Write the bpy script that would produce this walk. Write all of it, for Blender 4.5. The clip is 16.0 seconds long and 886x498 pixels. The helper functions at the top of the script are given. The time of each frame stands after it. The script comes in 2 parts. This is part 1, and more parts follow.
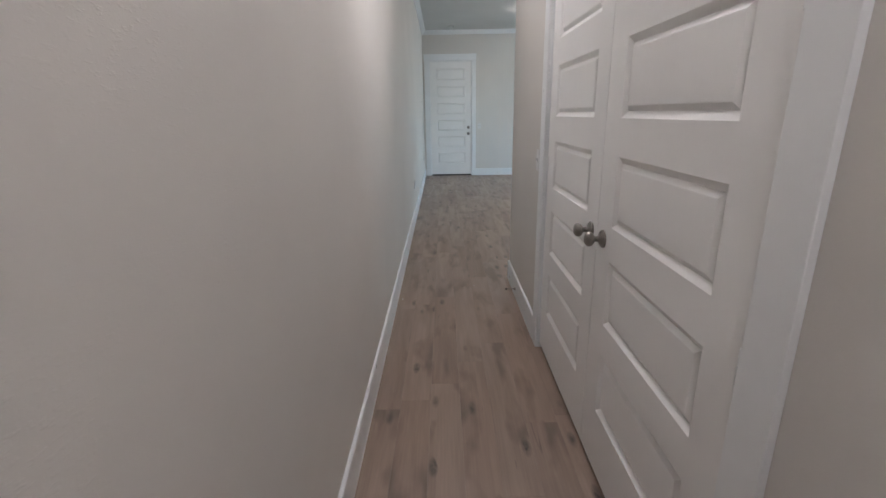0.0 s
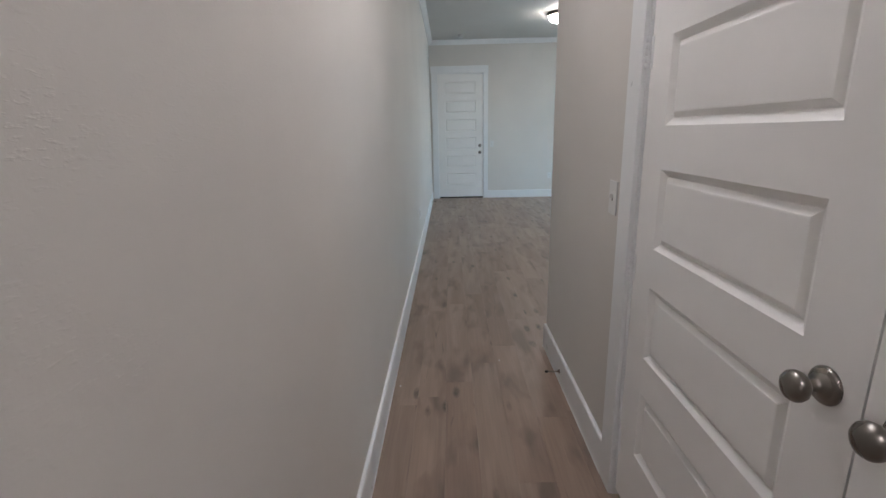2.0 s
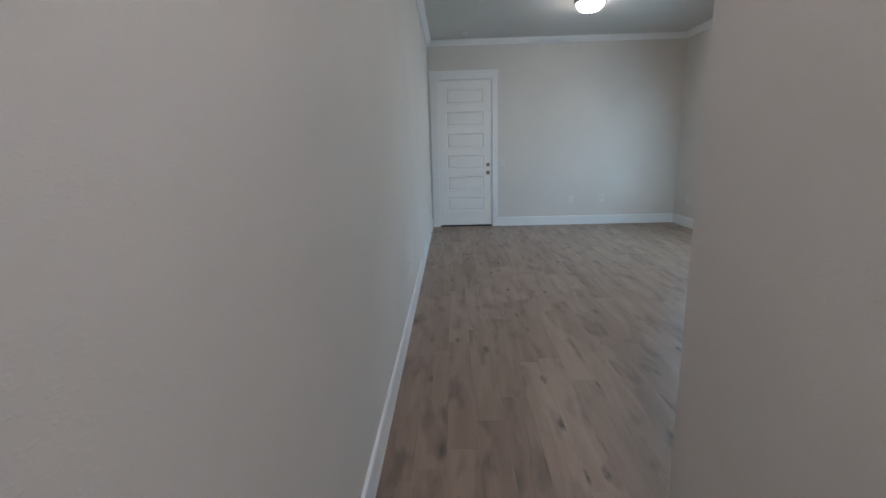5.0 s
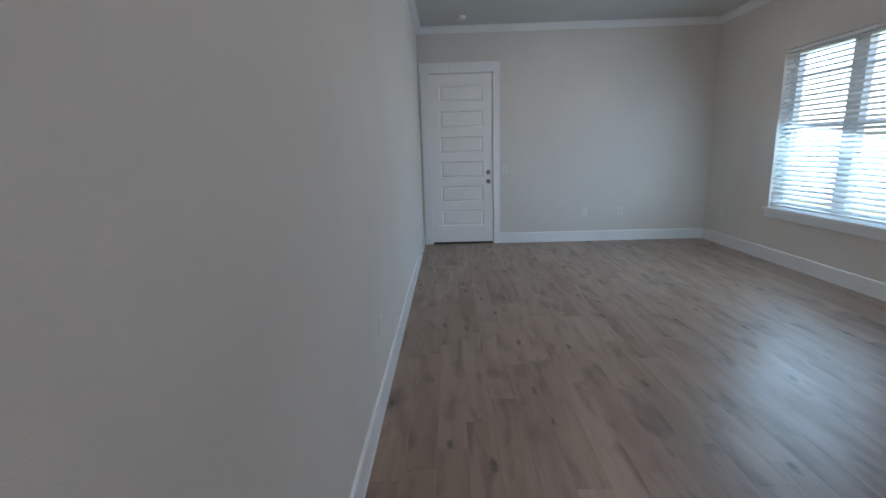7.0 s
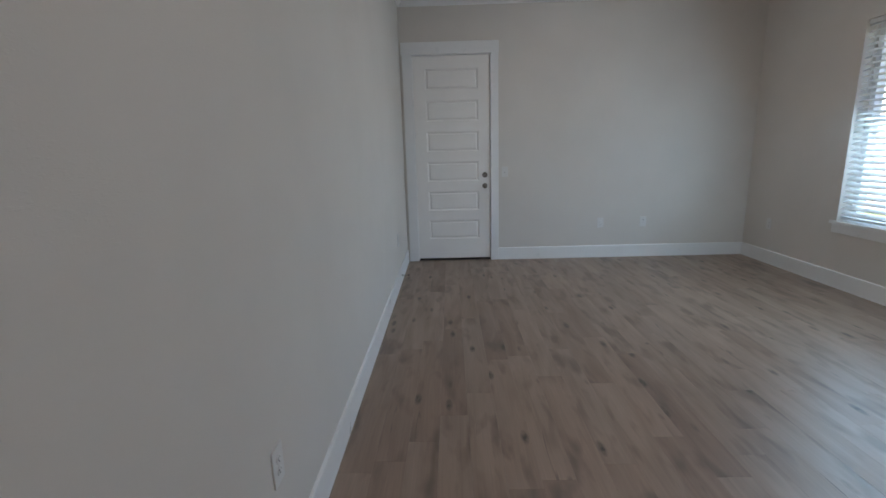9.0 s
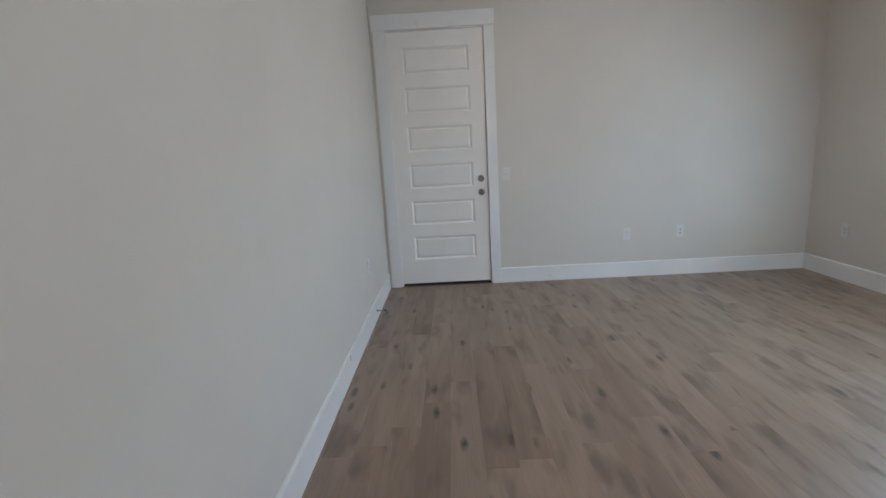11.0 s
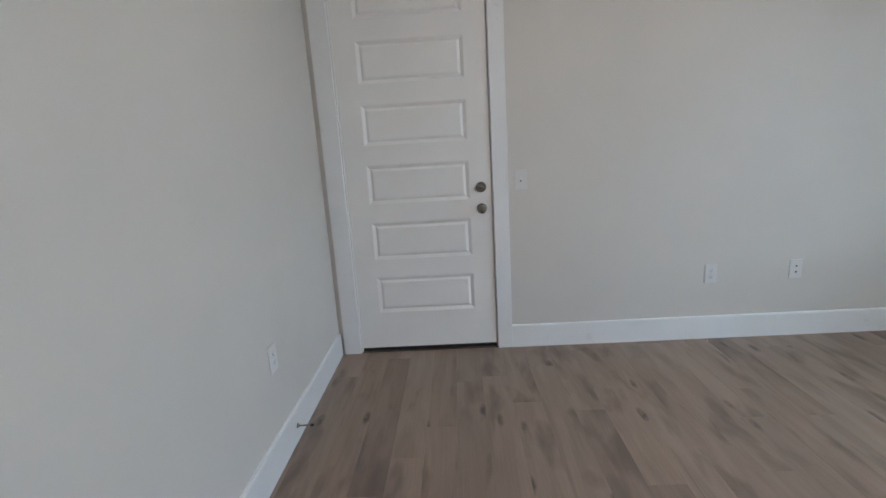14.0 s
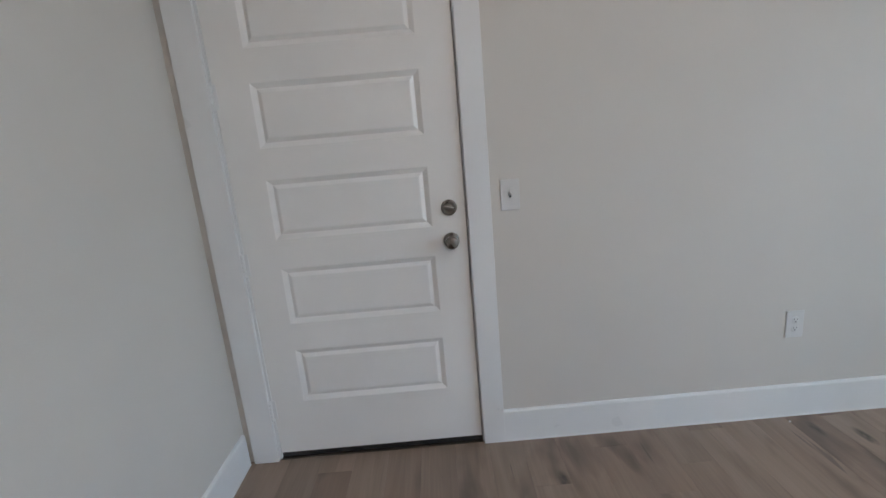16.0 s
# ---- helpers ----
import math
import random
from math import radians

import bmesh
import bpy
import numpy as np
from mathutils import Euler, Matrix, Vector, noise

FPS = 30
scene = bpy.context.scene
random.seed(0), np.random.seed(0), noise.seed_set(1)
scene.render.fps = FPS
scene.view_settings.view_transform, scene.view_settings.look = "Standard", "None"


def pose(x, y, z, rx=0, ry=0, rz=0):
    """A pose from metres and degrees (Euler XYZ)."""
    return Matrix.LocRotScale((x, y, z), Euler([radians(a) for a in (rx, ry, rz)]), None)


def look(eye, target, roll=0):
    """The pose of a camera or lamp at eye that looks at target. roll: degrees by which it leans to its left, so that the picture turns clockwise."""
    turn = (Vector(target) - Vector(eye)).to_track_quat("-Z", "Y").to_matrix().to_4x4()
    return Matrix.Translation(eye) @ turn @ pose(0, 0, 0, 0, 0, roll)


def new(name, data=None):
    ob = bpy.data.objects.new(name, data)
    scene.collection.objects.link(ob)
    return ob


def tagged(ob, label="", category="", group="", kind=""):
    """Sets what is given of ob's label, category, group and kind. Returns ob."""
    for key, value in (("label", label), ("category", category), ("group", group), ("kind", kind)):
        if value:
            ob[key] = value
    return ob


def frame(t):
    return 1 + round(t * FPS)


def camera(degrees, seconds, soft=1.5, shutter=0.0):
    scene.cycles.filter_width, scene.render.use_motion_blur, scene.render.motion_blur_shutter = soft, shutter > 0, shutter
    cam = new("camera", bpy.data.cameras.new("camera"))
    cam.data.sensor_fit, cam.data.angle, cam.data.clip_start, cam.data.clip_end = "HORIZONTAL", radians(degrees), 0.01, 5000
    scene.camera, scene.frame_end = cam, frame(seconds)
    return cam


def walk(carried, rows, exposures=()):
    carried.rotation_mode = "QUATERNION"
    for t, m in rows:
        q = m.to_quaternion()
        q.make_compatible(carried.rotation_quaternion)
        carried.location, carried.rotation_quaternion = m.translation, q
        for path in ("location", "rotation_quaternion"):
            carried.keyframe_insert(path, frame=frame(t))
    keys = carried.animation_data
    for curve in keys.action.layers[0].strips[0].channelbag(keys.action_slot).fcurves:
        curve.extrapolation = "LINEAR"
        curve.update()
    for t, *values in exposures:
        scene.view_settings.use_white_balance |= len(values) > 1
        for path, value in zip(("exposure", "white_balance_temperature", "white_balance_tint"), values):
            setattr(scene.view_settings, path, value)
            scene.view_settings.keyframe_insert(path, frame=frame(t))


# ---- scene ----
cam = camera(88.0, 16.0)
PATH = [
    (0, (0.255, 1.169, 1.402), (0.246, 3.087, 0.835), -1.0),
    (0.5, (0.244, 1.442, 1.395), (0.234, 3.367, 0.851), -1.3),
    (1, (0.251, 1.703, 1.389), (0.232, 3.632, 0.862), -1.3),
    (1.5, (0.24, 1.974, 1.4), (0.207, 3.908, 0.892), -1.3),
    (2, (0.216, 2.232, 1.374), (0.177, 4.17, 0.88), -1.3),
    (2.5, (0.192, 2.511, 1.404), (0.147, 4.451, 0.918), -1.3),
    (3, (0.189, 2.765, 1.379), (0.149, 4.708, 0.906), -1.0),
    (3.5, (0.199, 3.068, 1.397), (0.155, 5.015, 0.94), -1.1),
    (4, (0.2, 3.323, 1.382), (0.145, 5.273, 0.943), -1.5),
    (6.5, (0.27, 4.725, 1.442), (0.223, 6.678, 1.014), -1.6),
    (7, (0.268, 5.023, 1.42), (0.226, 6.978, 1.001), -1.7),
    (7.5, (0.289, 5.359, 1.422), (0.256, 7.313, 0.999), -1.7),
    (8, (0.347, 5.63, 1.418), (0.311, 7.585, 0.997), -1.4),
    (8.5, (0.339, 5.937, 1.422), (0.316, 7.891, 0.997), -1.3),
    (9, (0.406, 6.21, 1.408), (0.365, 8.164, 0.984), -1.6),
    (11.5, (0.543, 7.646, 1.313), (0.495, 9.607, 0.922), -3.4),
    (12, (0.555, 7.935, 1.301), (0.511, 9.897, 0.915), -3.4),
    (12.5, (0.582, 8.241, 1.308), (0.528, 10.202, 0.918), -3.0),
    (13, (0.619, 8.496, 1.341), (0.531, 10.452, 0.932), -2.5),
    (13.5, (0.624, 8.825, 1.343), (0.542, 10.777, 0.916), -2.7),
    (14, (0.678, 9.096, 1.35), (0.605, 11.047, 0.913), -3.5),
    (14.5, (0.741, 9.399, 1.346), (0.676, 11.345, 0.887), -4.2),
    (15, (0.782, 9.646, 1.345), (0.726, 11.593, 0.889), -4.1),
    (15.5, (0.804, 9.904, 1.33), (0.77, 11.85, 0.869), -4.0),
    (16, (0.787, 10.164, 1.351), (0.794, 12.11, 0.891), -5.0),
]
EXPOSURES = [(0, 4.2, 6350, 9), (2, 4.16, 6350, 9), (4, 4.12, 6300, 9), (5, 3.94, 6200, 10), (6.5, 3.80, 6050, 11), (9, 3.64, 6550, 14),
             (11.5, 4.1, 6800, 15), (13, 4.1, 6800, 15), (16, 4.04, 6900, 17)]
walk(cam, [(t, look(eye, target, roll)) for t, eye, target, roll in PATH], EXPOSURES)

# ---- world and sun ----
SUN_HEIGHT, SUN_TURN = 52, 90
world = bpy.data.worlds.new("daylight")
world.use_nodes = True
scene.world = world
wn = world.node_tree.nodes
sky = wn.new("ShaderNodeTexSky")
sky.sky_type, sky.sun_disc = "NISHITA", False
sky.sun_elevation, sky.sun_rotation = radians(SUN_HEIGHT), radians(-SUN_TURN)
sky.air_density, sky.dust_density = 1.0, 1.5
world.node_tree.links.new(sky.outputs[0], wn["Background"].inputs[0])
wn["Background"].inputs[1].default_value = 0.07

sun = new("sun", bpy.data.lights.new("sun", "SUN"))
sun.data.energy, sun.data.angle, sun.data.color = 2.0, radians(0.5), (1.0, 0.95, 0.88)
sun.matrix_world = look((-6, 0, 8), (0, 0, 0))

WIN_Y0, WIN_Y1, WIN_Z0, WIN_Z1 = 8.92, 10.63, 0.638, 2.42
LAMP_GLOW, HALL_GLOW = 3.1, 3.1

# the sky's light in the window's opening
sky_light = new("window_sky_light", bpy.data.lights.new("window_sky_light", "AREA"))
sky_light.data.shape, sky_light.data.size, sky_light.data.size_y = "RECTANGLE", 1.6, 1.62
sky_light.data.energy, sky_light.data.color = 3.1, (0.52, 0.80, 1.0)
sky_light.matrix_world = look((4.112, (WIN_Y0 + WIN_Y1) / 2, 1.53), (2.0, (WIN_Y0 + WIN_Y1) / 2 + 0.2, 0.35))

# ---- materials ----


def material(name, color, rough=0.5, metal=0.0, spec=0.5):
    m = bpy.data.materials.new(name)
    m.use_nodes = True
    b = m.node_tree.nodes["Principled BSDF"]
    b.inputs["Base Color"].default_value = (*color, 1)
    b.inputs["Roughness"].default_value = rough
    b.inputs["Metallic"].default_value = metal
    b.inputs["Specular IOR Level"].default_value = spec
    return m, m.node_tree.nodes, m.node_tree.links, b


def coords(nodes, links, scale):
    tc = nodes.new("ShaderNodeTexCoord")
    mp = nodes.new("ShaderNodeMapping")
    mp.inputs["Scale"].default_value = scale
    links.new(tc.outputs["Object"], mp.inputs["Vector"])
    return mp.outputs["Vector"]


def noise_tex(nodes, links, vec, scale, detail=3.0, rough=0.5, warp=0.0):
    n = nodes.new("ShaderNodeTexNoise")
    n.inputs["Scale"].default_value = scale
    n.inputs["Detail"].default_value = detail
    n.inputs["Roughness"].default_value = rough
    n.inputs["Distortion"].default_value = warp
    links.new(vec, n.inputs["Vector"])
    return n.outputs["Fac"]


def ramp(nodes, links, fac, stops):
    r = nodes.new("ShaderNodeValToRGB")
    e = r.color_ramp.elements
    while len(e) < len(stops):
        e.new(0.5)
    for k, (p, c) in zip(e, stops):
        k.position = p
        k.color = (*c, 1) if len(c) == 3 else (c[0], c[0], c[0], 1)
    links.new(fac, r.inputs["Fac"])
    return r.outputs["Color"]


def mix(nodes, links, kind, fac, a, b):
    m = nodes.new("ShaderNodeMix")
    m.data_type, m.blend_type = "RGBA", kind
    for sock, v in ((m.inputs[0], fac), (m.inputs[6], a), (m.inputs[7], b)):
        if isinstance(v, (int, float)):
            sock.default_value = v
        elif isinstance(v, tuple):
            sock.default_value = (*v, 1)
        else:
            links.new(v, sock)
    return m.outputs[2]


def math_node(nodes, links, op, a, b):
    m = nodes.new("ShaderNodeMath")
    m.operation = op
    for sock, v in ((m.inputs[0], a), (m.inputs[1], b)):
        if isinstance(v, (int, float)):
            sock.default_value = v
        else:
            links.new(v, sock)
    return m.outputs[0]


def bump(nodes, links, bsdf, height, strength, distance, before=None):
    bp = nodes.new("ShaderNodeBump")
    bp.inputs["Strength"].default_value = strength
    bp.inputs["Distance"].default_value = distance
    links.new(height, bp.inputs["Height"])
    if before:
        links.new(before, bp.inputs["Normal"])
    links.new(bp.outputs[0], bsdf.inputs["Normal"])
    return bp.outputs[0]


def wall_paint(name, color, stretch):
    """Flat wall paint over a light skip-trowel drywall texture."""
    m, n, l, b = material(name, color, 0.62, 0, 0.3)
    v = coords(n, l, (1, 1, 1))
    vs = coords(n, l, stretch)
    blotch = noise_tex(n, l, v, 1.3, 3)
    tone = ramp(n, l, blotch, [(0.3, tuple(c * 0.965 for c in color)), (0.7, tuple(min(1, c * 1.03) for c in color))])
    l.new(tone, b.inputs["Base Color"])
    orange = noise_tex(n, l, v, 190, 2, 0.5)
    fleck = noise_tex(n, l, vs, 115, 2, 0.5, 0.1)
    ridge = ramp(n, l, fleck, [(0.56, (0.0,)), (0.72, (1.0,))])
    where = ramp(n, l, noise_tex(n, l, v, 3.1, 2), [(0.30, (0.35,)), (0.62, (1.0,))])
    ridge = math_node(n, l, "MULTIPLY", ridge, where)
    first = bump(n, l, b, orange, 0.16, 0.0008)
    bump(n, l, b, ridge, 0.22, 0.001, first)
    return m


def trim_paint(name, color, rough=0.32):
    m, n, l, b = material(name, color, rough, 0, 0.5)
    v = coords(n, l, (1, 1, 1))
    tone = ramp(n, l, noise_tex(n, l, v, 2.2, 4, 0.6), [(0.3, tuple(c * 0.96 for c in color)), (0.7, tuple(min(1, c * 1.02) for c in color))])
    l.new(tone, b.inputs["Base Color"])
    r = ramp(n, l, noise_tex(n, l, v, 9, 3), [(0.3, (rough - 0.05,)), (0.7, (rough + 0.08,))])
    l.new(r, b.inputs["Roughness"])
    bump(n, l, b, noise_tex(n, l, v, 140, 2), 0.08, 0.0006)
    return m


WALL = wall_paint("greige_wall_paint", (0.62, 0.595, 0.56), (0.6, 0.6, 1.7))
CEILING = wall_paint("ceiling_paint", (0.60, 0.60, 0.58), (1, 1, 1))
TRIM = trim_paint("white_trim_paint", (0.76, 0.775, 0.78))
DOOR = trim_paint("white_door_paint", (0.80, 0.795, 0.78), 0.36)
PLASTIC = trim_paint("white_plastic", (0.66, 0.66, 0.65), 0.3)
SLAT = trim_paint("white_blind_slat", (0.76, 0.78, 0.78), 0.45)
VINYL = trim_paint("white_vinyl_frame", (0.72, 0.73, 0.74), 0.4)
DARK = material("dark_slot", (0.02, 0.02, 0.02), 0.6)[0]
CORD = material("white_cord", (0.7, 0.7, 0.68), 0.8)[0]


def rubber():
    m, n, l, b = material("black_rubber", (0.012, 0.012, 0.012), 0.65)
    v = coords(n, l, (1, 1, 1))
    l.new(ramp(n, l, noise_tex(n, l, v, 30, 3), [(0.35, (0.008, 0.008, 0.008)), (0.75, (0.03, 0.027, 0.024))]), b.inputs["Base Color"])
    return m


def nickel():
    m, n, l, b = material("satin_nickel", (0.25, 0.23, 0.21), 0.25, 1.0)
    v = coords(n, l, (1, 1, 1))
    l.new(ramp(n, l, noise_tex(n, l, v, 14, 2), [(0.3, (0.25,)), (0.7, (0.31,))]), b.inputs["Roughness"])
    return m


def bronze():
    m, n, l, b = material("brushed_bronze", (0.20, 0.175, 0.155), 0.38, 1.0)
    v = coords(n, l, (1, 1, 1))
    l.new(ramp(n, l, noise_tex(n, l, v, 40, 3), [(0.3, (0.3,)), (0.7, (0.48,))]), b.inputs["Roughness"])
    return m


def plank_material():
    """Grey-brown oak vinyl plank: streaks along the board, cloudy dark patches and small knots."""
    m, n, l, b = material("oak_vinyl_plank", (0.2, 0.16, 0.13), 0.4, 0, 0.65)
    info = n.new("ShaderNodeObjectInfo")
    tc = n.new("ShaderNodeTexCoord")
    shift = n.new("ShaderNodeVectorMath")
    shift.operation = "MULTIPLY_ADD"
    comb = n.new("ShaderNodeCombineXYZ")
    l.new(info.outputs["Random"], comb.inputs[0])
    l.new(math_node(n, l, "FRACT", math_node(n, l, "MULTIPLY", info.outputs["Random"], 17.3), 0), comb.inputs[1])
    l.new(math_node(n, l, "FRACT", math_node(n, l, "MULTIPLY", info.outputs["Random"], 91.7), 0), comb.inputs[2])
    l.new(comb.outputs[0], shift.inputs[0])
    shift.inputs[1].default_value = (41, 67, 23)
    l.new(tc.outputs["Object"], shift.inputs[2])

    def mapped(scale):
        mp = n.new("ShaderNodeMapping")
        mp.inputs["Scale"].default_value = scale
        l.new(shift.outputs[0], mp.inputs["Vector"])
        return mp.outputs["Vector"]
    rnd2 = math_node(n, l, "FRACT", math_node(n, l, "MULTIPLY", info.outputs["Random"], 7.77), 0)
    board = ramp(n, l, rnd2, [(0.0, (0.222, 0.155, 0.118)), (0.2, (0.256, 0.182, 0.139)), (0.55, (0.280, 0.203, 0.157)), (0.8, (0.266, 0.196, 0.153)), (1.0, (0.240, 0.174, 0.135))])
    streak = noise_tex(n, l, mapped((9, 1.1, 1)), 1.3, 3, 0.45, 0.8)
    board = mix(n, l, "MULTIPLY", 1.0, board, ramp(n, l, streak, [(0.3, (0.86,)), (0.5, (1.0,)), (0.68, (1.12,))]))
    fine = noise_tex(n, l, mapped((130, 3.5, 1)), 1.0, 3, 0.6)
    board = mix(n, l, "MULTIPLY", 1.0, board, ramp(n, l, fine, [(0.3, (0.92,)), (0.7, (1.06,))]))
    cloud = noise_tex(n, l, mapped((6.5, 2.0, 1)), 1.3, 2.5, 0.5, 0.25)
    board = mix(n, l, "MIX", ramp(n, l, cloud, [(0.53, (0.0,)), (0.70, (0.76,))]), board, (0.112, 0.077, 0.060))
    vor = n.new("ShaderNodeTexVoronoi")
    vor.inputs["Scale"].default_value = 1.0
    vor.inputs["Randomness"].default_value = 1.0
    l.new(mapped((10.0, 3.4, 0.4)), vor.inputs["Vector"])
    knot = ramp(n, l, vor.outputs["Distance"], [(0.05, (1.0,)), (0.12, (0.8,)), (0.24, (0.0,))])
    sep = n.new("ShaderNodeSeparateColor")
    l.new(vor.outputs["Color"], sep.inputs[0])
    some = math_node(n, l, "GREATER_THAN", sep.outputs[0], 0.6)
    knot = math_node(n, l, "MULTIPLY", knot, some)
    knot = math_node(n, l, "MULTIPLY", knot, ramp(n, l, noise_tex(n, l, mapped((60, 30, 1)), 1, 3), [(0.3, (0.4,)), (0.6, (1.0,))]))
    board = mix(n, l, "MIX", knot, board, (0.035, 0.027, 0.023))
    crack = noise_tex(n, l, mapped((30, 1.6, 1)), 1.0, 2, 0.5, 1.2)
    board = mix(n, l, "MIX", ramp(n, l, crack, [(0.71, (0.0,)), (0.77, (0.6,))]), board, (0.08, 0.062, 0.052))
    l.new(board, b.inputs["Base Color"])
    l.new(ramp(n, l, streak, [(0.3, (0.46,)), (0.7, (0.37,))]), b.inputs["Roughness"])
    bump(n, l, b, fine, 0.16, 0.0006)
    return m


PLANK = plank_material()
NICKEL, BRONZE, RUBBER = nickel(), bronze(), rubber()


def underlay():
    m, n, l, b = material("dark_underlay", (0.03, 0.026, 0.022), 0.9)
    v = coords(n, l, (1, 1, 1))
    l.new(ramp(n, l, noise_tex(n, l, v, 20, 3), [(0.3, (0.02, 0.017, 0.015)), (0.7, (0.05, 0.042, 0.036))]), b.inputs["Base Color"])
    return m


def lamp_glass(name, glow, tint):
    m, n, l, b = material(name, (0.85, 0.84, 0.8), 0.35)
    b.inputs["Emission Color"].default_value = (*tint, 1)
    b.inputs["Emission Strength"].default_value = glow
    return m


def window_glass():
    m, n, l, b = material("clear_glass", (1, 1, 1), 0.02)
    b.inputs["Transmission Weight"].default_value = 1.0
    b.inputs["IOR"].default_value = 1.01
    return m


def lawn():
    m, n, l, b = material("lawn", (0.08, 0.11, 0.03), 0.9)
    v = coords(n, l, (1, 1, 1))
    l.new(ramp(n, l, noise_tex(n, l, v, 1.7, 6, 0.7), [(0.3, (0.07, 0.10, 0.025)), (0.7, (0.13, 0.15, 0.05))]), b.inputs["Base Color"])
    return m


def concrete():
    m, n, l, b = material("pale_concrete", (0.5, 0.48, 0.45), 0.85)
    v = coords(n, l, (1, 1, 1))
    l.new(ramp(n, l, noise_tex(n, l, v, 0.9, 6, 0.65), [(0.3, (0.27, 0.26, 0.245)), (0.7, (0.36, 0.35, 0.33))]), b.inputs["Base Color"])
    return m


# ---- building helpers ----


def box(bm, x0, x1, y0, y1, z0, z1, bevel=0.0):
    r = bmesh.ops.create_cube(bm, size=1)
    for v in r["verts"]:
        v.co = Vector(((x0 + x1) / 2 + v.co.x * (x1 - x0), (y0 + y1) / 2 + v.co.y * (y1 - y0), (z0 + z1) / 2 + v.co.z * (z1 - z0)))
    if bevel:
        es = {e for v in r["verts"] for e in v.link_edges}
        bmesh.ops.bevel(bm, geom=list(es), offset=bevel, segments=2, profile=0.6, affect="EDGES")
    return bm


def boxes(*dims, bevel=0.0):
    bm = bmesh.new()
    for d in dims:
        box(bm, *d, bevel=bevel)
    return bm


def lathe(profile, steps=32, axis="Y"):
    """A turned solid: profile rows are (radius, way along the axis)."""
    bm = bmesh.new()
    rings = []
    for r, h in profile:
        ring = []
        for k in range(steps):
            a = 2 * math.pi * k / steps
            p = (r * math.cos(a), h, r * math.sin(a)) if axis == "Y" else (r * math.cos(a), r * math.sin(a), h)
            ring.append(bm.verts.new(p))
        rings.append(ring)
    for a, b in zip(rings, rings[1:]):
        for k in range(steps):
            bm.faces.new((a[k], a[(k + 1) % steps], b[(k + 1) % steps], b[k]))
    bm.faces.new(rings[0])
    bm.faces.new(list(reversed(rings[-1])))
    bmesh.ops.recalc_face_normals(bm, faces=bm.faces)
    for f in bm.faces:
        f.smooth = len(f.verts) == 4
    return bm


def extruded(profile, a, b, out):
    """A moulding from point a to point b; profile rows are (out from the wall, up)."""
    bm = bmesh.new()
    a, b, out = Vector(a), Vector(b), Vector(out)
    ends = [[bm.verts.new(p + out * o + Vector((0, 0, u))) for o, u in profile] for p in (a, b)]
    n = len(profile)
    for k in range(n):
        bm.faces.new((ends[0][k], ends[0][(k + 1) % n], ends[1][(k + 1) % n], ends[1][k]))
    bm.faces.new(ends[0])
    bm.faces.new(list(reversed(ends[1])))
    bmesh.ops.recalc_face_normals(bm, faces=bm.faces)
    return bm


def mesh_of(name, bm, mat):
    me = bpy.data.meshes.new(name)
    bm.to_mesh(me)
    bm.free()
    me.materials.append(mat)
    return me


def part(name, bm, mat, parent=None, label="", at=None):
    ob = new(name, mesh_of(name, bm, mat))
    if parent:
        ob.parent = parent
    if at:
        ob.matrix_basis = at
    return tagged(ob, label)


def setting(name, bm, mat, label, category):
    return tagged(part(name, bm, mat), label, category, kind="structure")


# ---- the large structure ----
SKEW = pose(-0.127, 3, 0, 0, 0, 0.286) @ pose(0.165, -3, 0)
LEFT, HALL, RIGHT, FAR, TURNY, BACK, TOP = -0.165, 0.820, 4.10, 12.0, 4.995, -1.5, 3.12
T = 0.12
setting("wall_left", boxes((LEFT - T, LEFT, BACK - T, FAR + T, -0.05, TOP)), WALL, "long greige painted wall with light trowel texture", "wall").matrix_basis = SKEW
setting("wall_back_unseen", boxes((LEFT, RIGHT + T + 0.08, BACK - T, BACK, -0.05, TOP)), WALL, "unseen added greige wall closing the hallway behind the camera", "wall")
CY0, CY1, CZ = 1.925, 3.755, 2.525
setting("wall_hall", boxes((HALL, HALL + T, BACK, CY0, -0.05, TOP), (HALL, HALL + T, CY1, TURNY, -0.05, TOP), (HALL, HALL + T, CY0, CY1, CZ, TOP)), WALL,
        "greige painted hallway wall around the closet doors", "wall")
setting("wall_turn", boxes((HALL + T, RIGHT, TURNY - T, TURNY, -0.05, TOP)), WALL, "greige painted wall beside the hallway mouth", "wall")
setting("wall_closet_unseen", boxes((1.6, 1.68, BACK, TURNY - T, -0.05, TOP)), WALL, "unseen added wall behind the closet doors that keeps daylight out", "wall")
DX0, DX1, DZ = -0.043, 0.927, 2.525
setting("wall_far", boxes((LEFT - 0.08, DX0, FAR, FAR + T, -0.05, TOP), (DX1, RIGHT + T + 0.08, FAR, FAR + T, -0.05, TOP), (DX0, DX1, FAR, FAR + T, DZ, TOP)), WALL,
        "greige painted end wall around a white door", "wall")
RT = 0.20
setting("wall_entry_block", boxes((DX0 - 0.1, DX1 + 0.1, FAR + T + 0.001, FAR + T + 0.08, -0.05, 2.7)), WALL, "unseen added panel blocking daylight behind the end door", "wall")
setting("wall_window", boxes((RIGHT, RIGHT + RT, BACK, WIN_Y0, -0.05, TOP), (RIGHT, RIGHT + RT, WIN_Y1, FAR, -0.05, TOP),
                             (RIGHT, RIGHT + RT, WIN_Y0, WIN_Y1, -0.05, WIN_Z0 - 0.028), (RIGHT, RIGHT + RT, WIN_Y0, WIN_Y1, WIN_Z1, TOP)), WALL,
        "greige painted outer wall around a wide window", "wall")
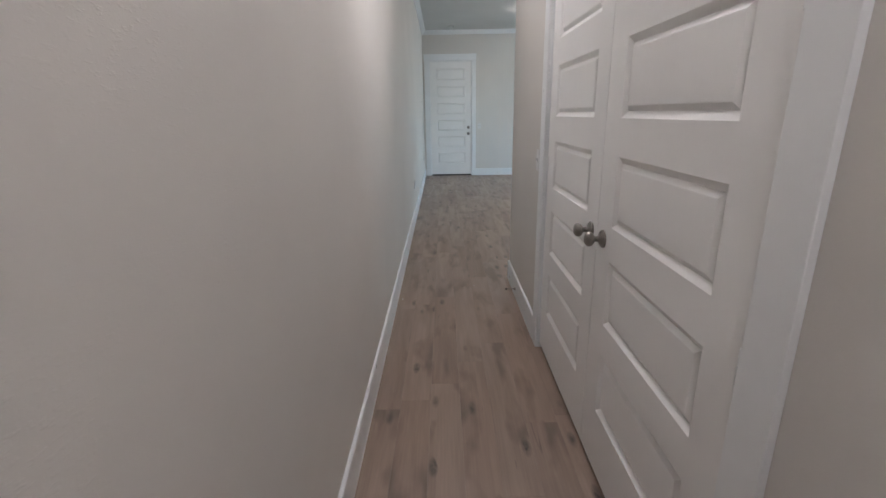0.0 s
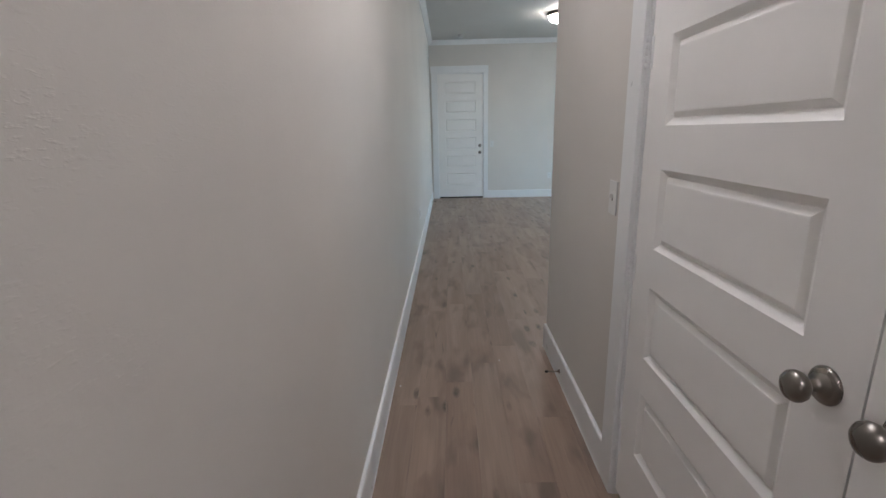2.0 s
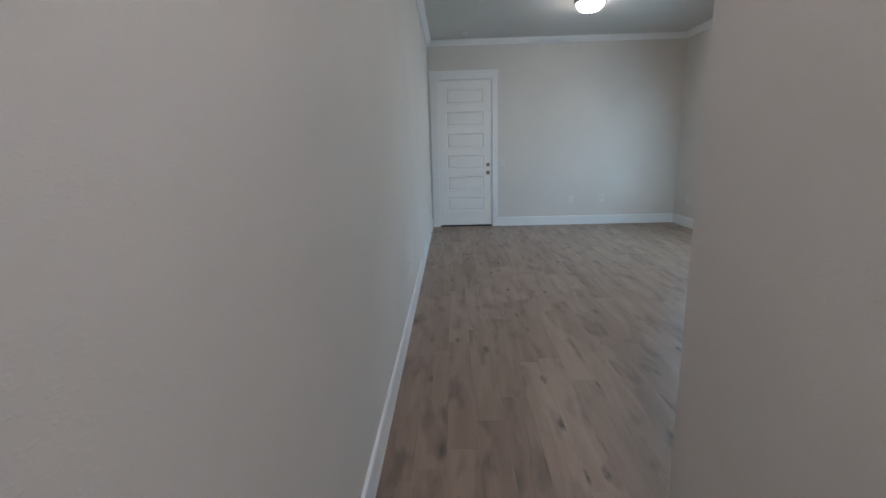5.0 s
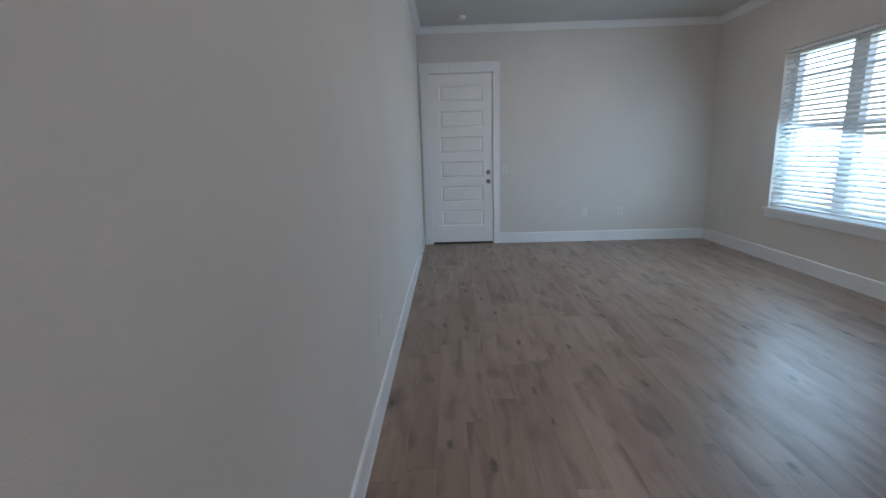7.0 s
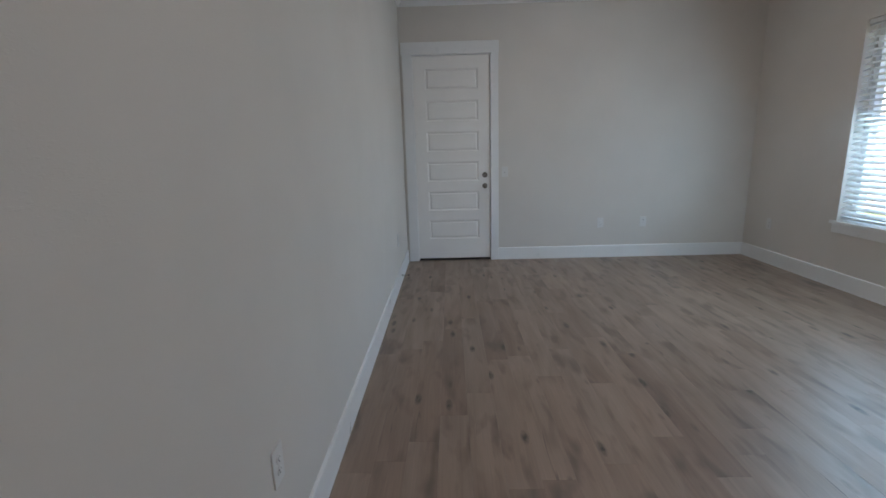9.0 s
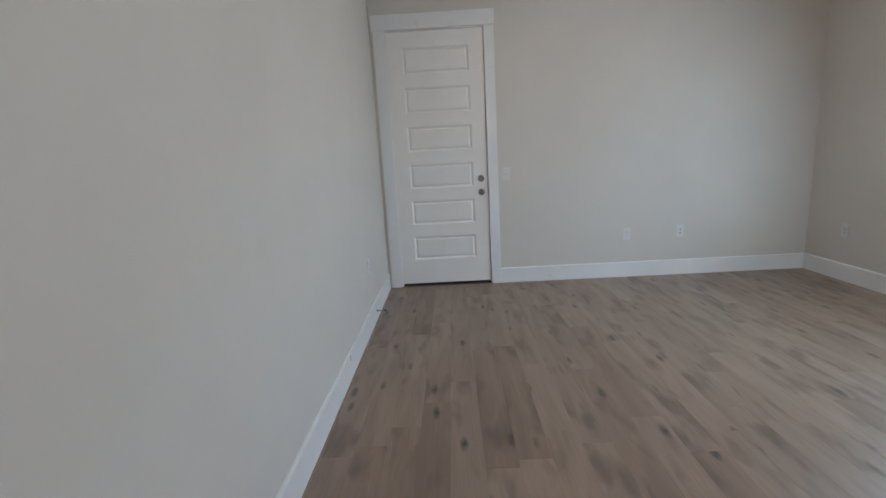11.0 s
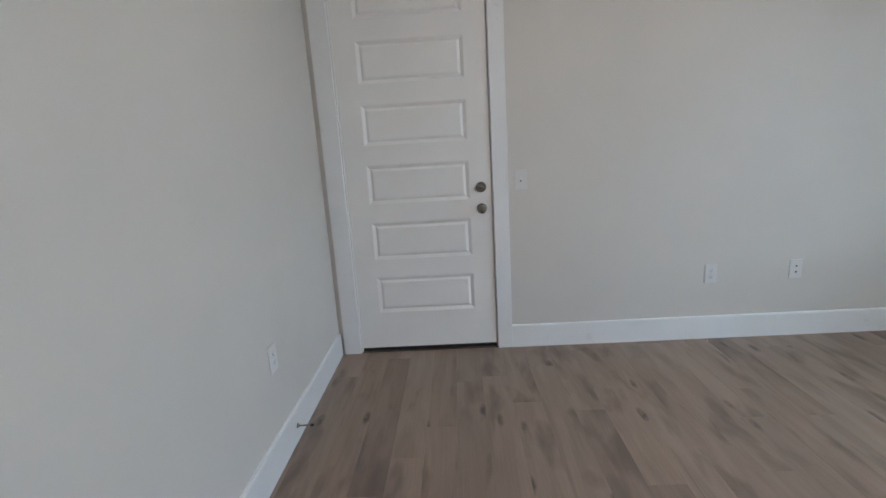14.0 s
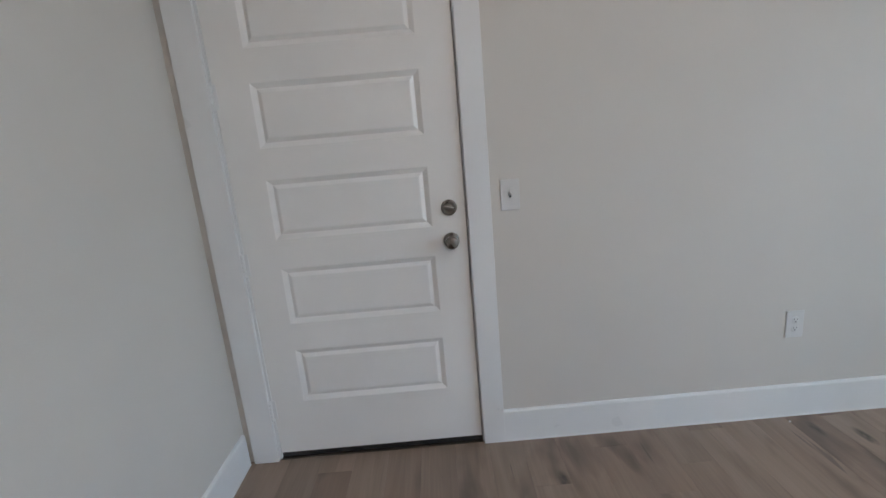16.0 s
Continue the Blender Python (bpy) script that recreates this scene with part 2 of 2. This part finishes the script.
setting("ceiling", boxes((LEFT - T, RIGHT + RT, BACK - T, FAR + T, TOP, TOP + 0.2)), CEILING, "flat pale grey painted ceiling", "ceiling")
floor = setting("floor", boxes((LEFT - T, RIGHT + RT, BACK - T, FAR + T, -0.2, -0.006)), underlay(), "grey-brown oak vinyl plank floor with dark knots", "floor")

# outside
setting("ground", boxes((-400, 400, -400, 400, -0.5, -0.35)), lawn(), "green lawn reaching to the horizon", "ground")
setting("road", boxes((10.5, 395, -390, 390, -0.4, -0.33)), concrete(), "pale sunlit concrete sheet added beyond the lawn as bright backdrop", "road")

# baseboards and crown
BASE = [(0, 0), (0.0175, 0), (0.0175, 0.004), (0.015, 0.007), (0.015, 0.146), (0.0125, 0.152), (0.009, 0.155), (0, 0.155)]
CROWN = [(0, 0), (0.012, 0), (0.016, 0.012), (0.03, 0.024), (0.05, 0.046), (0.062, 0.062), (0.064, 0.072), (0.075, 0.074), (0.075, 0.085), (0, 0.085)]


def trim_run(name, profile, a, b, out, label, category):
    return setting(name, extruded(profile, a, b, out), TRIM, label, category)


BL = "white painted flat baseboard along the floor"
trim_run("baseboard_left", BASE, (LEFT, BACK, 0), (LEFT, FAR - 0.0185, 0), (1, 0, 0), BL, "baseboard").matrix_basis = SKEW
trim_run("baseboard_hall", BASE, (HALL, 3.842, 0), (HALL, TURNY + 0.015, 0), (-1, 0, 0), BL, "baseboard")
trim_run("baseboard_hall_back", BASE, (HALL, BACK, 0), (HALL, 1.832, 0), (-1, 0, 0), BL, "baseboard")
trim_run("baseboard_turn", BASE, (HALL, TURNY, 0), (RIGHT, TURNY, 0), (0, 1, 0), BL, "baseboard")
trim_run("baseboard_far", BASE, (1.001, FAR, 0), (RIGHT, FAR, 0), (0, -1, 0), BL, "baseboard")
trim_run("baseboard_window", BASE, (RIGHT, TURNY, 0), (RIGHT, FAR, 0), (-1, 0, 0), BL, "baseboard")
CL = "white crown moulding under the ceiling"
zc = TOP - 0.085
trim_run("trim_crown_left", CROWN, (LEFT, TURNY, zc), (LEFT, FAR, zc), (1, 0, 0), CL, "crown moulding").matrix_basis = SKEW
trim_run("trim_crown_far", CROWN, (LEFT, FAR, zc), (RIGHT, FAR, zc), (0, -1, 0), CL, "crown moulding")
trim_run("trim_crown_window", CROWN, (RIGHT, TURNY, zc), (RIGHT, FAR, zc), (-1, 0, 0), CL, "crown moulding")
trim_run("trim_crown_turn", CROWN, (HALL, TURNY, zc), (RIGHT, TURNY, zc), (0, 1, 0), CL, "crown moulding")

# ---- doors ----
PANEL_Z0, PANEL_STEP, PANEL_H, DOOR_H, DOOR_T = 0.283, 0.365, 0.242, 2.462, 0.04


def slab_mesh(width, inset, z0):
    """Stiles and rails of a six-panel door; x across, front at y = 0 facing -y."""
    z1 = z0 + DOOR_H
    bm = bmesh.new()
    spans = [(inset, width - inset, a, b) for a, b in zip(
        [z0] + [PANEL_Z0 + PANEL_STEP * k + PANEL_H for k in range(6)], [PANEL_Z0 + PANEL_STEP * k for k in range(6)] + [z1])]
    for x0, x1, a, b in [(0, inset, z0, z1), (width - inset, width, z0, z1)] + spans:
        box(bm, x0, x1, 0, DOOR_T, a, b)
    bmesh.ops.remove_doubles(bm, verts=bm.verts, dist=0.0002)
    return bm


def panel_mesh(w, h):
    """A moulded panel: the sticking slopes in, a shallow raise leads to the flat field."""
    bm = bmesh.new()
    rings = []
    for inset, depth in ((0, 0), (0.0015, 0.001), (0.02, 0.0125), (0.0215, 0.0125), (0.036, 0.004), (0.04, 0.0035)):
        rings.append([bm.verts.new(p) for p in ((inset, depth, inset), (w - inset, depth, inset), (w - inset, depth, h - inset), (inset, depth, h - inset))])
    for a, b in zip(rings, rings[1:]):
        for k in range(4):
            bm.faces.new((a[k], a[(k + 1) % 4], b[(k + 1) % 4], b[k]))
    bm.faces.new(rings[-1])
    back = [bm.verts.new(p) for p in ((0, 0.034, 0), (w, 0.034, 0), (w, 0.034, h), (0, 0.034, h))]
    for k in range(4):
        bm.faces.new((rings[0][(k + 1) % 4], rings[0][k], back[k], back[(k + 1) % 4]))
    bm.faces.new(list(reversed(back)))
    bmesh.ops.recalc_face_normals(bm, faces=bm.faces)
    return bm


KNOB = [(0.033, 0), (0.033, -0.004), (0.031, -0.0075), (0.026, -0.0095), (0.0235, -0.0105), (0.022, -0.0135), (0.0135, -0.016), (0.0105, -0.02), (0.0105, -0.030),
        (0.013, -0.0335), (0.019, -0.037), (0.0245, -0.0425), (0.0272, -0.0495), (0.0265, -0.0565), (0.0225, -0.0625), (0.0155, -0.0665), (0.007, -0.0685), (0.001, -0.069)]


def joined(parts):
    """One bmesh out of several."""
    out = bmesh.new()
    for b in parts:
        tmp = bpy.data.meshes.new("piece")
        b.to_mesh(tmp)
        b.free()
        out.from_mesh(tmp)
        bpy.data.meshes.remove(tmp)
    return out


def hinge_mesh():
    """Five knuckles with open joints, the pin's ends and two leaves."""
    knuckles = [lathe([(0.0072, z - 0.0092), (0.0078, z - 0.0089), (0.0078, z + 0.0089), (0.0072, z + 0.0092)], 14, "Z") for z in (-0.038, -0.019, 0.0, 0.019, 0.038)]
    core = lathe([(0.004, -0.0495), (0.0055, -0.049), (0.0055, -0.047), (0.004, -0.0465), (0.004, 0.0465), (0.0055, 0.047), (0.004, 0.0495)], 12, "Z")
    leaves = boxes((0.002, 0.02, 0.010, 0.0125, -0.046, 0.046), (-0.014, -0.002, 0.010, 0.0125, -0.046, 0.046), (-0.0015, 0.0015, 0.0, 0.0125, -0.046, 0.046))
    return joined(knuckles + [core, leaves])


def six_panel_door(name, label, width, inset, hinge_left, at, knob_z, hinges, bolt=False):
    z0 = 0.032
    root = tagged(new(name), label, "door", kind="structure")
    part("slab", slab_mesh(width, inset, z0), DOOR, root)
    w = width - 2 * inset
    shared = mesh_of("panel", panel_mesh(w, PANEL_H), DOOR)
    for k in range(6):
        p = new("panel", shared)
        p.parent = root
        p.matrix_basis = pose(inset, 0, PANEL_Z0 + PANEL_STEP * k)
    ki = 0.065 if bolt else 0.068
    kx = width - ki if hinge_left else ki
    part("door_knob", lathe(KNOB), NICKEL, root, "satin nickel door knob with round rose", pose(kx, 0, knob_z))
    hx = -0.008 if hinge_left else width + 0.008
    hm = mesh_of("hinge", hinge_mesh(), TRIM)
    for z in hinges:
        h = new("hinge", hm)
        h.parent = root
        h.matrix_basis = pose(hx, -0.0125, z) @ Matrix.Diagonal((1 if hinge_left else -1, 1, 1, 1))
    if bolt:
        db = part("deadbolt", lathe([(0.033, 0), (0.033, -0.005), (0.031, -0.011), (0.027, -0.015), (0.0245, -0.016), (0.0235, -0.0135), (0.009, -0.0135), (0.008, -0.018), (0.001, -0.018)]),
                  NICKEL, root, "satin nickel deadbolt", pose(kx, 0, knob_z + 0.136))
        part("thumb_turn", boxes((-0.021, 0.021, -0.030, -0.017, -0.0055, 0.0055), bevel=0.003), NICKEL, db, at=pose(0, 0, 0, 0, 18, 0))
        part("door_sweep", boxes((0.001, width - 0.001, 0.006, 0.034, 0.006, 0.0315)), RUBBER, root, "black rubber door sweep")
        part("latch_plate", boxes((width - 0.0005, width + 0.0012, 0.008, 0.032, knob_z - 0.03, knob_z + 0.03)), NICKEL, root)
    root.matrix_basis = at
    return root


six_panel_door("door_1", "closed white six-panel door with nickel knob and deadbolt", 0.915, 0.138, True, pose(-0.018, 12.004, 0), 0.95, (0.25, 0.92, 1.58, 2.25), True)
six_panel_door("door_2", "closed white six-panel closet door with nickel knob", 0.878, 0.132, True, pose(HALL + 0.010, 3.729, 0, 0, 0, -90), 0.955, (0.246, 0.918, 1.592, 2.265))
six_panel_door("door_3", "closed white six-panel closet door with nickel knob", 0.893, 0.14, False, pose(HALL + 0.010, 2.8465, 0, 0, 0, -90), 0.955, (0.246, 0.918, 1.592, 2.265))


def casing(root_name, label, pieces, jambs):
    root = tagged(new(root_name), label, "door trim", kind="structure")
    for d in pieces:
        part("casing", boxes(d, bevel=0.0025), TRIM, root)
    for d in jambs:
        part("jamb", boxes(d), TRIM, root)


casing("trim_door_far", "white flat door casing with a taller head board",
       [(-0.140, -0.029, FAR - 0.018, FAR, 0, 2.507), (0.906, 1.001, FAR - 0.018, FAR, 0, 2.507), (-0.152, 1.006, FAR - 0.022, FAR, 2.507, 2.645)],
       [(DX0, -0.0195, FAR + 0.0005, FAR + T, 0, 2.525), (0.9015, DX1, FAR + 0.0005, FAR + T, 0, 2.525), (-0.0195, 0.9015, FAR + 0.0005, FAR + T, 2.4985, 2.525)])
casing("trim_closet", "white flat casing round the closet doors",
       [(HALL - 0.016, HALL, 3.7325, 3.842, 0, 2.507), (HALL - 0.016, HALL, 1.832, 1.937, 0, 2.507), (HALL - 0.020, HALL, 1.82, 3.854, 2.507, 2.645)],
       [(HALL + 0.0005, HALL + T, 3.7305, CY1, 0, CZ), (HALL + 0.0005, HALL + T, CY0, 1.9495, 0, CZ), (HALL + 0.0005, HALL + T, 1.9495, 3.7305, 2.4985, CZ)])
setting("threshold", boxes((DX0 + 0.02, 0.9015, FAR - 0.004, FAR + T, -0.004, 0.005), bevel=0.0015), BRONZE, "low bronze threshold under the end door", "threshold")

# ---- window and blind ----
win = tagged(new("window_1"), "wide white twin window with bright daylight behind a blind", "window", kind="structure")
GX = RIGHT + 0.145
ym = (WIN_Y0 + WIN_Y1) / 2
part("window_frame", boxes((GX - 0.02, GX + 0.055, WIN_Y0, WIN_Y0 + 0.055, WIN_Z0, WIN_Z1), (GX - 0.02, GX + 0.055, WIN_Y1 - 0.055, WIN_Y1, WIN_Z0, WIN_Z1),
                           (GX - 0.02, GX + 0.055, WIN_Y0 + 0.055, WIN_Y1 - 0.055, WIN_Z0, WIN_Z0 + 0.055), (GX - 0.02, GX + 0.055, WIN_Y0 + 0.055, WIN_Y1 - 0.055, WIN_Z1 - 0.05, WIN_Z1)), VINYL, win)
part("mullion", boxes((GX - 0.02, GX + 0.055, ym - 0.085, ym + 0.085, WIN_Z0 + 0.055, WIN_Z1 - 0.05), bevel=0.003), VINYL, win)
for a, b in ((WIN_Y0 + 0.055, ym - 0.085), (ym + 0.085, WIN_Y1 - 0.055)):
    part("meeting_rail", boxes((GX, GX + 0.05, a, b, 1.545, 1.60), bevel=0.003), VINYL, win)
    part("muntin", boxes((GX + 0.022, GX + 0.034, a, b, 2.105, 2.125)), VINYL, win)
    for za, zb, gx in ((WIN_Z0 + 0.055, 1.545, GX + 0.018), (1.60, 2.105, GX + 0.03), (2.125, WIN_Z1 - 0.05, GX + 0.03)):
        pane = part("pane", boxes((gx, gx + 0.004, a, b, za, zb)), window_glass() if not bpy.data.materials.get("clear_glass") else bpy.data.materials["clear_glass"], win, "clear glass pane")
        pane.visible_shadow = False
part("window_sill", boxes((RIGHT, GX - 0.021, WIN_Y0 + 0.001, WIN_Y1 - 0.001, WIN_Z0 - 0.027, WIN_Z0), (RIGHT - 0.032, RIGHT, WIN_Y0 - 0.05, WIN_Y1 + 0.05, WIN_Z0 - 0.027, WIN_Z0)), TRIM, win)
part("apron", boxes((RIGHT - 0.016, RIGHT, WIN_Y0 - 0.03, WIN_Y1 + 0.03, 0.525, WIN_Z0 - 0.028), bevel=0.002), TRIM, win)

blind = tagged(new("window_blind"), "white horizontal slat blind lowered with slats open", "blind")
BX, BW = RIGHT + 0.052, WIN_Y1 - WIN_Y0 - 0.016
part("headrail", boxes((BX - 0.036, BX + 0.03, WIN_Y0 + 0.005, WIN_Y1 - 0.005, WIN_Z1 - 0.040, WIN_Z1 - 0.003), bevel=0.003), SLAT, blind)
part("bottom_rail", boxes((BX - 0.028, BX + 0.028, WIN_Y0 + 0.008, WIN_Y1 - 0.008, WIN_Z0 + 0.022, WIN_Z0 + 0.042), bevel=0.004), SLAT, blind)


def slat_mesh():
    bm = bmesh.new()
    prof = [(-0.034, 0.0), (-0.016, 0.0042), (0.0, 0.006), (0.016, 0.0042), (0.034, 0.0)]
    rows = [[bm.verts.new((x, y, z + dz)) for x, z in prof] for y in (-BW / 2, BW / 2) for dz in (0.0027, -0.0027)]
    top0, bot0, top1, bot1 = rows
    for k in range(4):
        bm.faces.new((top0[k], top0[k + 1], top1[k + 1], top1[k]))
        bm.faces.new((bot0[k + 1], bot0[k], bot1[k], bot1[k + 1]))
        bm.faces.new((top0[k + 1], top0[k], bot0[k], bot0[k + 1]))
        bm.faces.new((top1[k], top1[k + 1], bot1[k + 1], bot1[k]))
    bm.faces.new((top0[0], bot0[0], bot1[0], top1[0]))
    bm.faces.new((top0[4], top1[4], bot1[4], bot0[4]))
    bmesh.ops.recalc_face_normals(bm, faces=bm.faces)
    return bm


slat = mesh_of("slat", slat_mesh(), SLAT)
SLATS, rs = 32, random.Random(5)
for k in range(SLATS):
    s = new("slat", slat)
    s.parent = blind
    s.matrix_basis = pose(BX, ym, WIN_Z0 + 0.075 + k * (1.662 / (SLATS - 1)), rs.uniform(-0.08, 0.08), -23 + rs.uniform(-1.2, 1.2), 0)
for y in (WIN_Y0 + 0.15, ym - 0.3, ym + 0.3, WIN_Y1 - 0.15):
    for x in (-0.036, 0.036):
        part("ladder_cord", boxes((BX + x - 0.0008, BX + x + 0.0008, y - 0.0008, y + 0.0008, WIN_Z0 + 0.03, WIN_Z1 - 0.06)), CORD, blind)
part("tilt_wand", lathe([(0.004, 0), (0.004, 0.55), (0.002, 0.56)], 8, "Z"), CORD, blind, at=pose(BX - 0.045, WIN_Y1 - 0.10, 1.80))

# ---- lamps ----


def dome_lamp(x, y, glow, tint, label):
    root = tagged(new("ceiling_light"), label, "ceiling light", "flush ceiling lights")
    part("ring", lathe([(0.180, 0.0), (0.184, -0.008), (0.194, -0.014), (0.198, -0.028), (0.192, -0.040), (0.180, -0.048), (0.168, -0.052), (0.160, -0.052)], 48, "Z"), BRONZE, root, "brushed bronze rim")
    part("glass_dome", lathe([(0.166, -0.046), (0.165, -0.062), (0.155, -0.090), (0.132, -0.118), (0.098, -0.138), (0.055, -0.150), (0.012, -0.154)], 48, "Z"),
         lamp_glass("lit_glass", glow, tint), root, "glowing white glass dome")
    part("finial", lathe([(0.011, -0.152), (0.012, -0.157), (0.008, -0.163), (0.004, -0.169), (0.001, -0.171)], 16, "Z"), BRONZE, root)
    root.matrix_basis = pose(x, y, TOP)


dome_lamp(1.935, 9.99, LAMP_GLOW, (1.0, 0.90, 0.83), "lit flush dome light with bronze rim on the ceiling")
dome_lamp(1.935, 7.0, LAMP_GLOW, (1.0, 0.90, 0.83), "lit flush dome light with bronze rim on the ceiling")
dome_lamp(0.5, 1.0, HALL_GLOW, (1.0, 0.94, 0.98), "lit flush dome light on the hallway ceiling")
dome_lamp(0.45, 3.8, HALL_GLOW, (1.0, 0.94, 0.98), "lit flush dome light on the hallway ceiling")

smoke = tagged(new("smoke_detector"), "white round smoke detector on the ceiling", "smoke detector")
part("base", lathe([(0.068, 0), (0.068, -0.010), (0.062, -0.014), (0.055, -0.014)], 36, "Z"), PLASTIC, smoke)
part("cover", lathe([(0.060, -0.012), (0.058, -0.026), (0.050, -0.038), (0.034, -0.044), (0.012, -0.045)], 36, "Z"), PLASTIC, smoke)
part("test_button", lathe([(0.011, -0.044), (0.010, -0.047), (0.002, -0.0475)], 18, "Z"), PLASTIC, smoke)
smoke.matrix_basis = pose(0.447, 11.5, TOP)

# ---- wall plates ----


def plate_body(root, h=0.124):
    part("plate", boxes((-0.0385, 0.0385, -0.0065, 0.0, -h / 2, h / 2), bevel=0.0028), PLASTIC, root)


def screws(root, zs):
    sm = mesh_of("screw", lathe([(0.0034, -0.006), (0.0032, -0.0074), (0.001, -0.0076)], 10), PLASTIC)
    for z in zs:
        s = new("screw", sm)
        s.parent = root
        s.matrix_basis = pose(0, 0, z)


def toggle_switch(label, at):
    root = tagged(new("light_switch"), label, "light switch", "light switches")
    plate_body(root)
    part("collar", boxes((-0.0042, 0.0042, -0.0069, -0.005, -0.0105, 0.0105)), DARK, root)
    part("toggle", boxes((-0.0036, 0.0036, -0.020, -0.004, -0.0065, 0.0065), bevel=0.0012), PLASTIC, root, at=pose(0, 0, 0.0015, -24, 0, 0))
    screws(root, (-0.030, 0.030))
    root.matrix_basis = at


def duplex_outlet(label, at):
    root = tagged(new("wall_outlet"), label, "outlet", "wall outlets")
    plate_body(root)
    for z in (-0.0195, 0.0195):
        face = part("receptacle", lathe([(0.0165, -0.006), (0.0165, -0.0082), (0.0155, -0.009), (0.002, -0.009)], 24), PLASTIC, root, at=pose(0, 0, z))
        part("slot", boxes((-0.0072, -0.0056, -0.0096, -0.0086, 0.000, 0.008)), DARK, face)
        part("slot", boxes((0.0056, 0.0072, -0.0096, -0.0086, 0.001, 0.008)), DARK, face)
        part("ground_hole", boxes((-0.0026, 0.0026, -0.0096, -0.0086, -0.0095, -0.0045), bevel=0.0004), DARK, face)
    screws(root, (0.0,))
    root.matrix_basis = at


def jack_plate(label, at):
    root = tagged(new("cable_outlet"), label, "cable outlet")
    plate_body(root)
    for z in (-0.0195, 0.0195):
        jack = part("jack", lathe([(0.0085, -0.006), (0.008, -0.0085), (0.006, -0.009), (0.001, -0.009)], 18), PLASTIC, root, at=pose(0, 0, z))
        part("socket", boxes((-0.0055, 0.0055, -0.0098, -0.0085, -0.0048, 0.0048)), DARK, jack)
    screws(root, (-0.048, 0.048))
    root.matrix_basis = at


toggle_switch("white toggle light switch beside the end door", pose(1.08, FAR, 1.116))
toggle_switch("white toggle light switch on the hallway wall", pose(HALL, 3.935, 1.125, 0, 0, -90))
duplex_outlet("white duplex outlet low on the end wall", pose(2.289, FAR, 0.446))
duplex_outlet("white duplex outlet low on the long wall", SKEW @ pose(LEFT, 7.44, 0.475, 0, 0, 90))
duplex_outlet("white duplex outlet low on the long wall near the door", SKEW @ pose(LEFT, 10.93, 0.49, 0, 0, 90))
duplex_outlet("white duplex outlet below the window side wall", pose(RIGHT, 11.55, 0.458, 0, 0, -90))
jack_plate("white cable plate with two dark jacks", pose(2.824, FAR, 0.449))


def door_stop(label, at):
    root = tagged(new("door_stop"), label, "door stop", "door stops")
    part("flange", lathe([(0.0125, 0), (0.0115, -0.003), (0.007, -0.008), (0.0045, -0.012), (0.001, -0.012)], 20), NICKEL, root)
    part("rod", lathe([(0.0042, -0.010), (0.0038, -0.03), (0.0042, -0.066), (0.001, -0.066)], 14), NICKEL, root)
    part("tip", lathe([(0.0062, -0.064), (0.0068, -0.068), (0.0066, -0.077), (0.005, -0.080), (0.001, -0.0805)], 16), RUBBER, root, "dark rubber tip")
    root.matrix_basis = at


door_stop("nickel rod door stop screwed to the baseboard", SKEW @ pose(LEFT + 0.015, 11.06, 0.072, 0, 0, 90))
door_stop("nickel rod door stop screwed to the hallway baseboard", pose(HALL - 0.015, 4.56, 0.062, 0, 0, -90))



def crumb(x, y, r):
    bm = bmesh.new()
    bmesh.ops.create_icosphere(bm, subdivisions=1, radius=r)
    rc = random.Random(int(x * 1000))
    for v in bm.verts:
        v.co = Vector((v.co.x * rc.uniform(0.7, 1.3), v.co.y * rc.uniform(0.6, 1.1), max(v.co.z, -0.5 * r) * 0.7 + 0.35 * r))
    ob = part("paint_crumb", bm, PLASTIC)
    tagged(ob, "small white paint crumb on the plank floor", "debris", "paint crumbs")
    ob.matrix_basis = pose(x, y, 0)


for cx, cy, cr in ((2.270, 11.945, 0.005), (0.495, 4.809, 0.004), (-0.085, 4.527, 0.005)):
    crumb(cx, cy, cr)

# ---- floor planks ----
PW, PL, GAP = 0.15, 1.22, 0.0003
JOINT = {0: 5.637, 1: 4.563, 3: 5.014, 6: 11.305, 9: 10.672}


def plank_mesh(w, length):
    bm = bmesh.new()
    e = 0.0004
    lo = [bm.verts.new(p) for p in ((0, 0, -0.006), (w, 0, -0.006), (w, length, -0.006), (0, length, -0.006))]
    mid = [bm.verts.new((v.co.x, v.co.y, -e)) for v in lo]
    hi = [bm.verts.new(p) for p in ((e, e, 0), (w - e, e, 0), (w - e, length - e, 0), (e, length - e, 0))]
    for a, b in ((lo, mid), (mid, hi)):
        for k in range(4):
            bm.faces.new((a[k], a[(k + 1) % 4], b[(k + 1) % 4], b[k]))
    bm.faces.new(hi)
    return bm


cache, rp = {}, random.Random(11)
for col in range(-2, 28):
    x0 = max(0.02 + PW * col, LEFT)
    x1 = min(0.02 + PW * (col + 1), RIGHT)
    if x1 - x0 < 0.004:
        continue
    y_start = BACK if x0 < HALL else TURNY - 0.02
    phase = JOINT[col] if col in JOINT else rp.uniform(0, PL)
    y = phase - PL * math.ceil((phase - y_start) / PL)
    while y < FAR:
        a, b = max(y, y_start), min(y + PL, FAR)
        y += PL
        if b - a < 0.01:
            continue
        key = (round(x1 - x0, 3), round(b - a, 3))
        if key not in cache:
            cache[key] = mesh_of("plank", plank_mesh(x1 - x0 - GAP, b - a - GAP), PLANK)
        ob = new("plank", cache[key])
        ob.parent = floor
        ob.matrix_basis = pose(x0, a, 0)
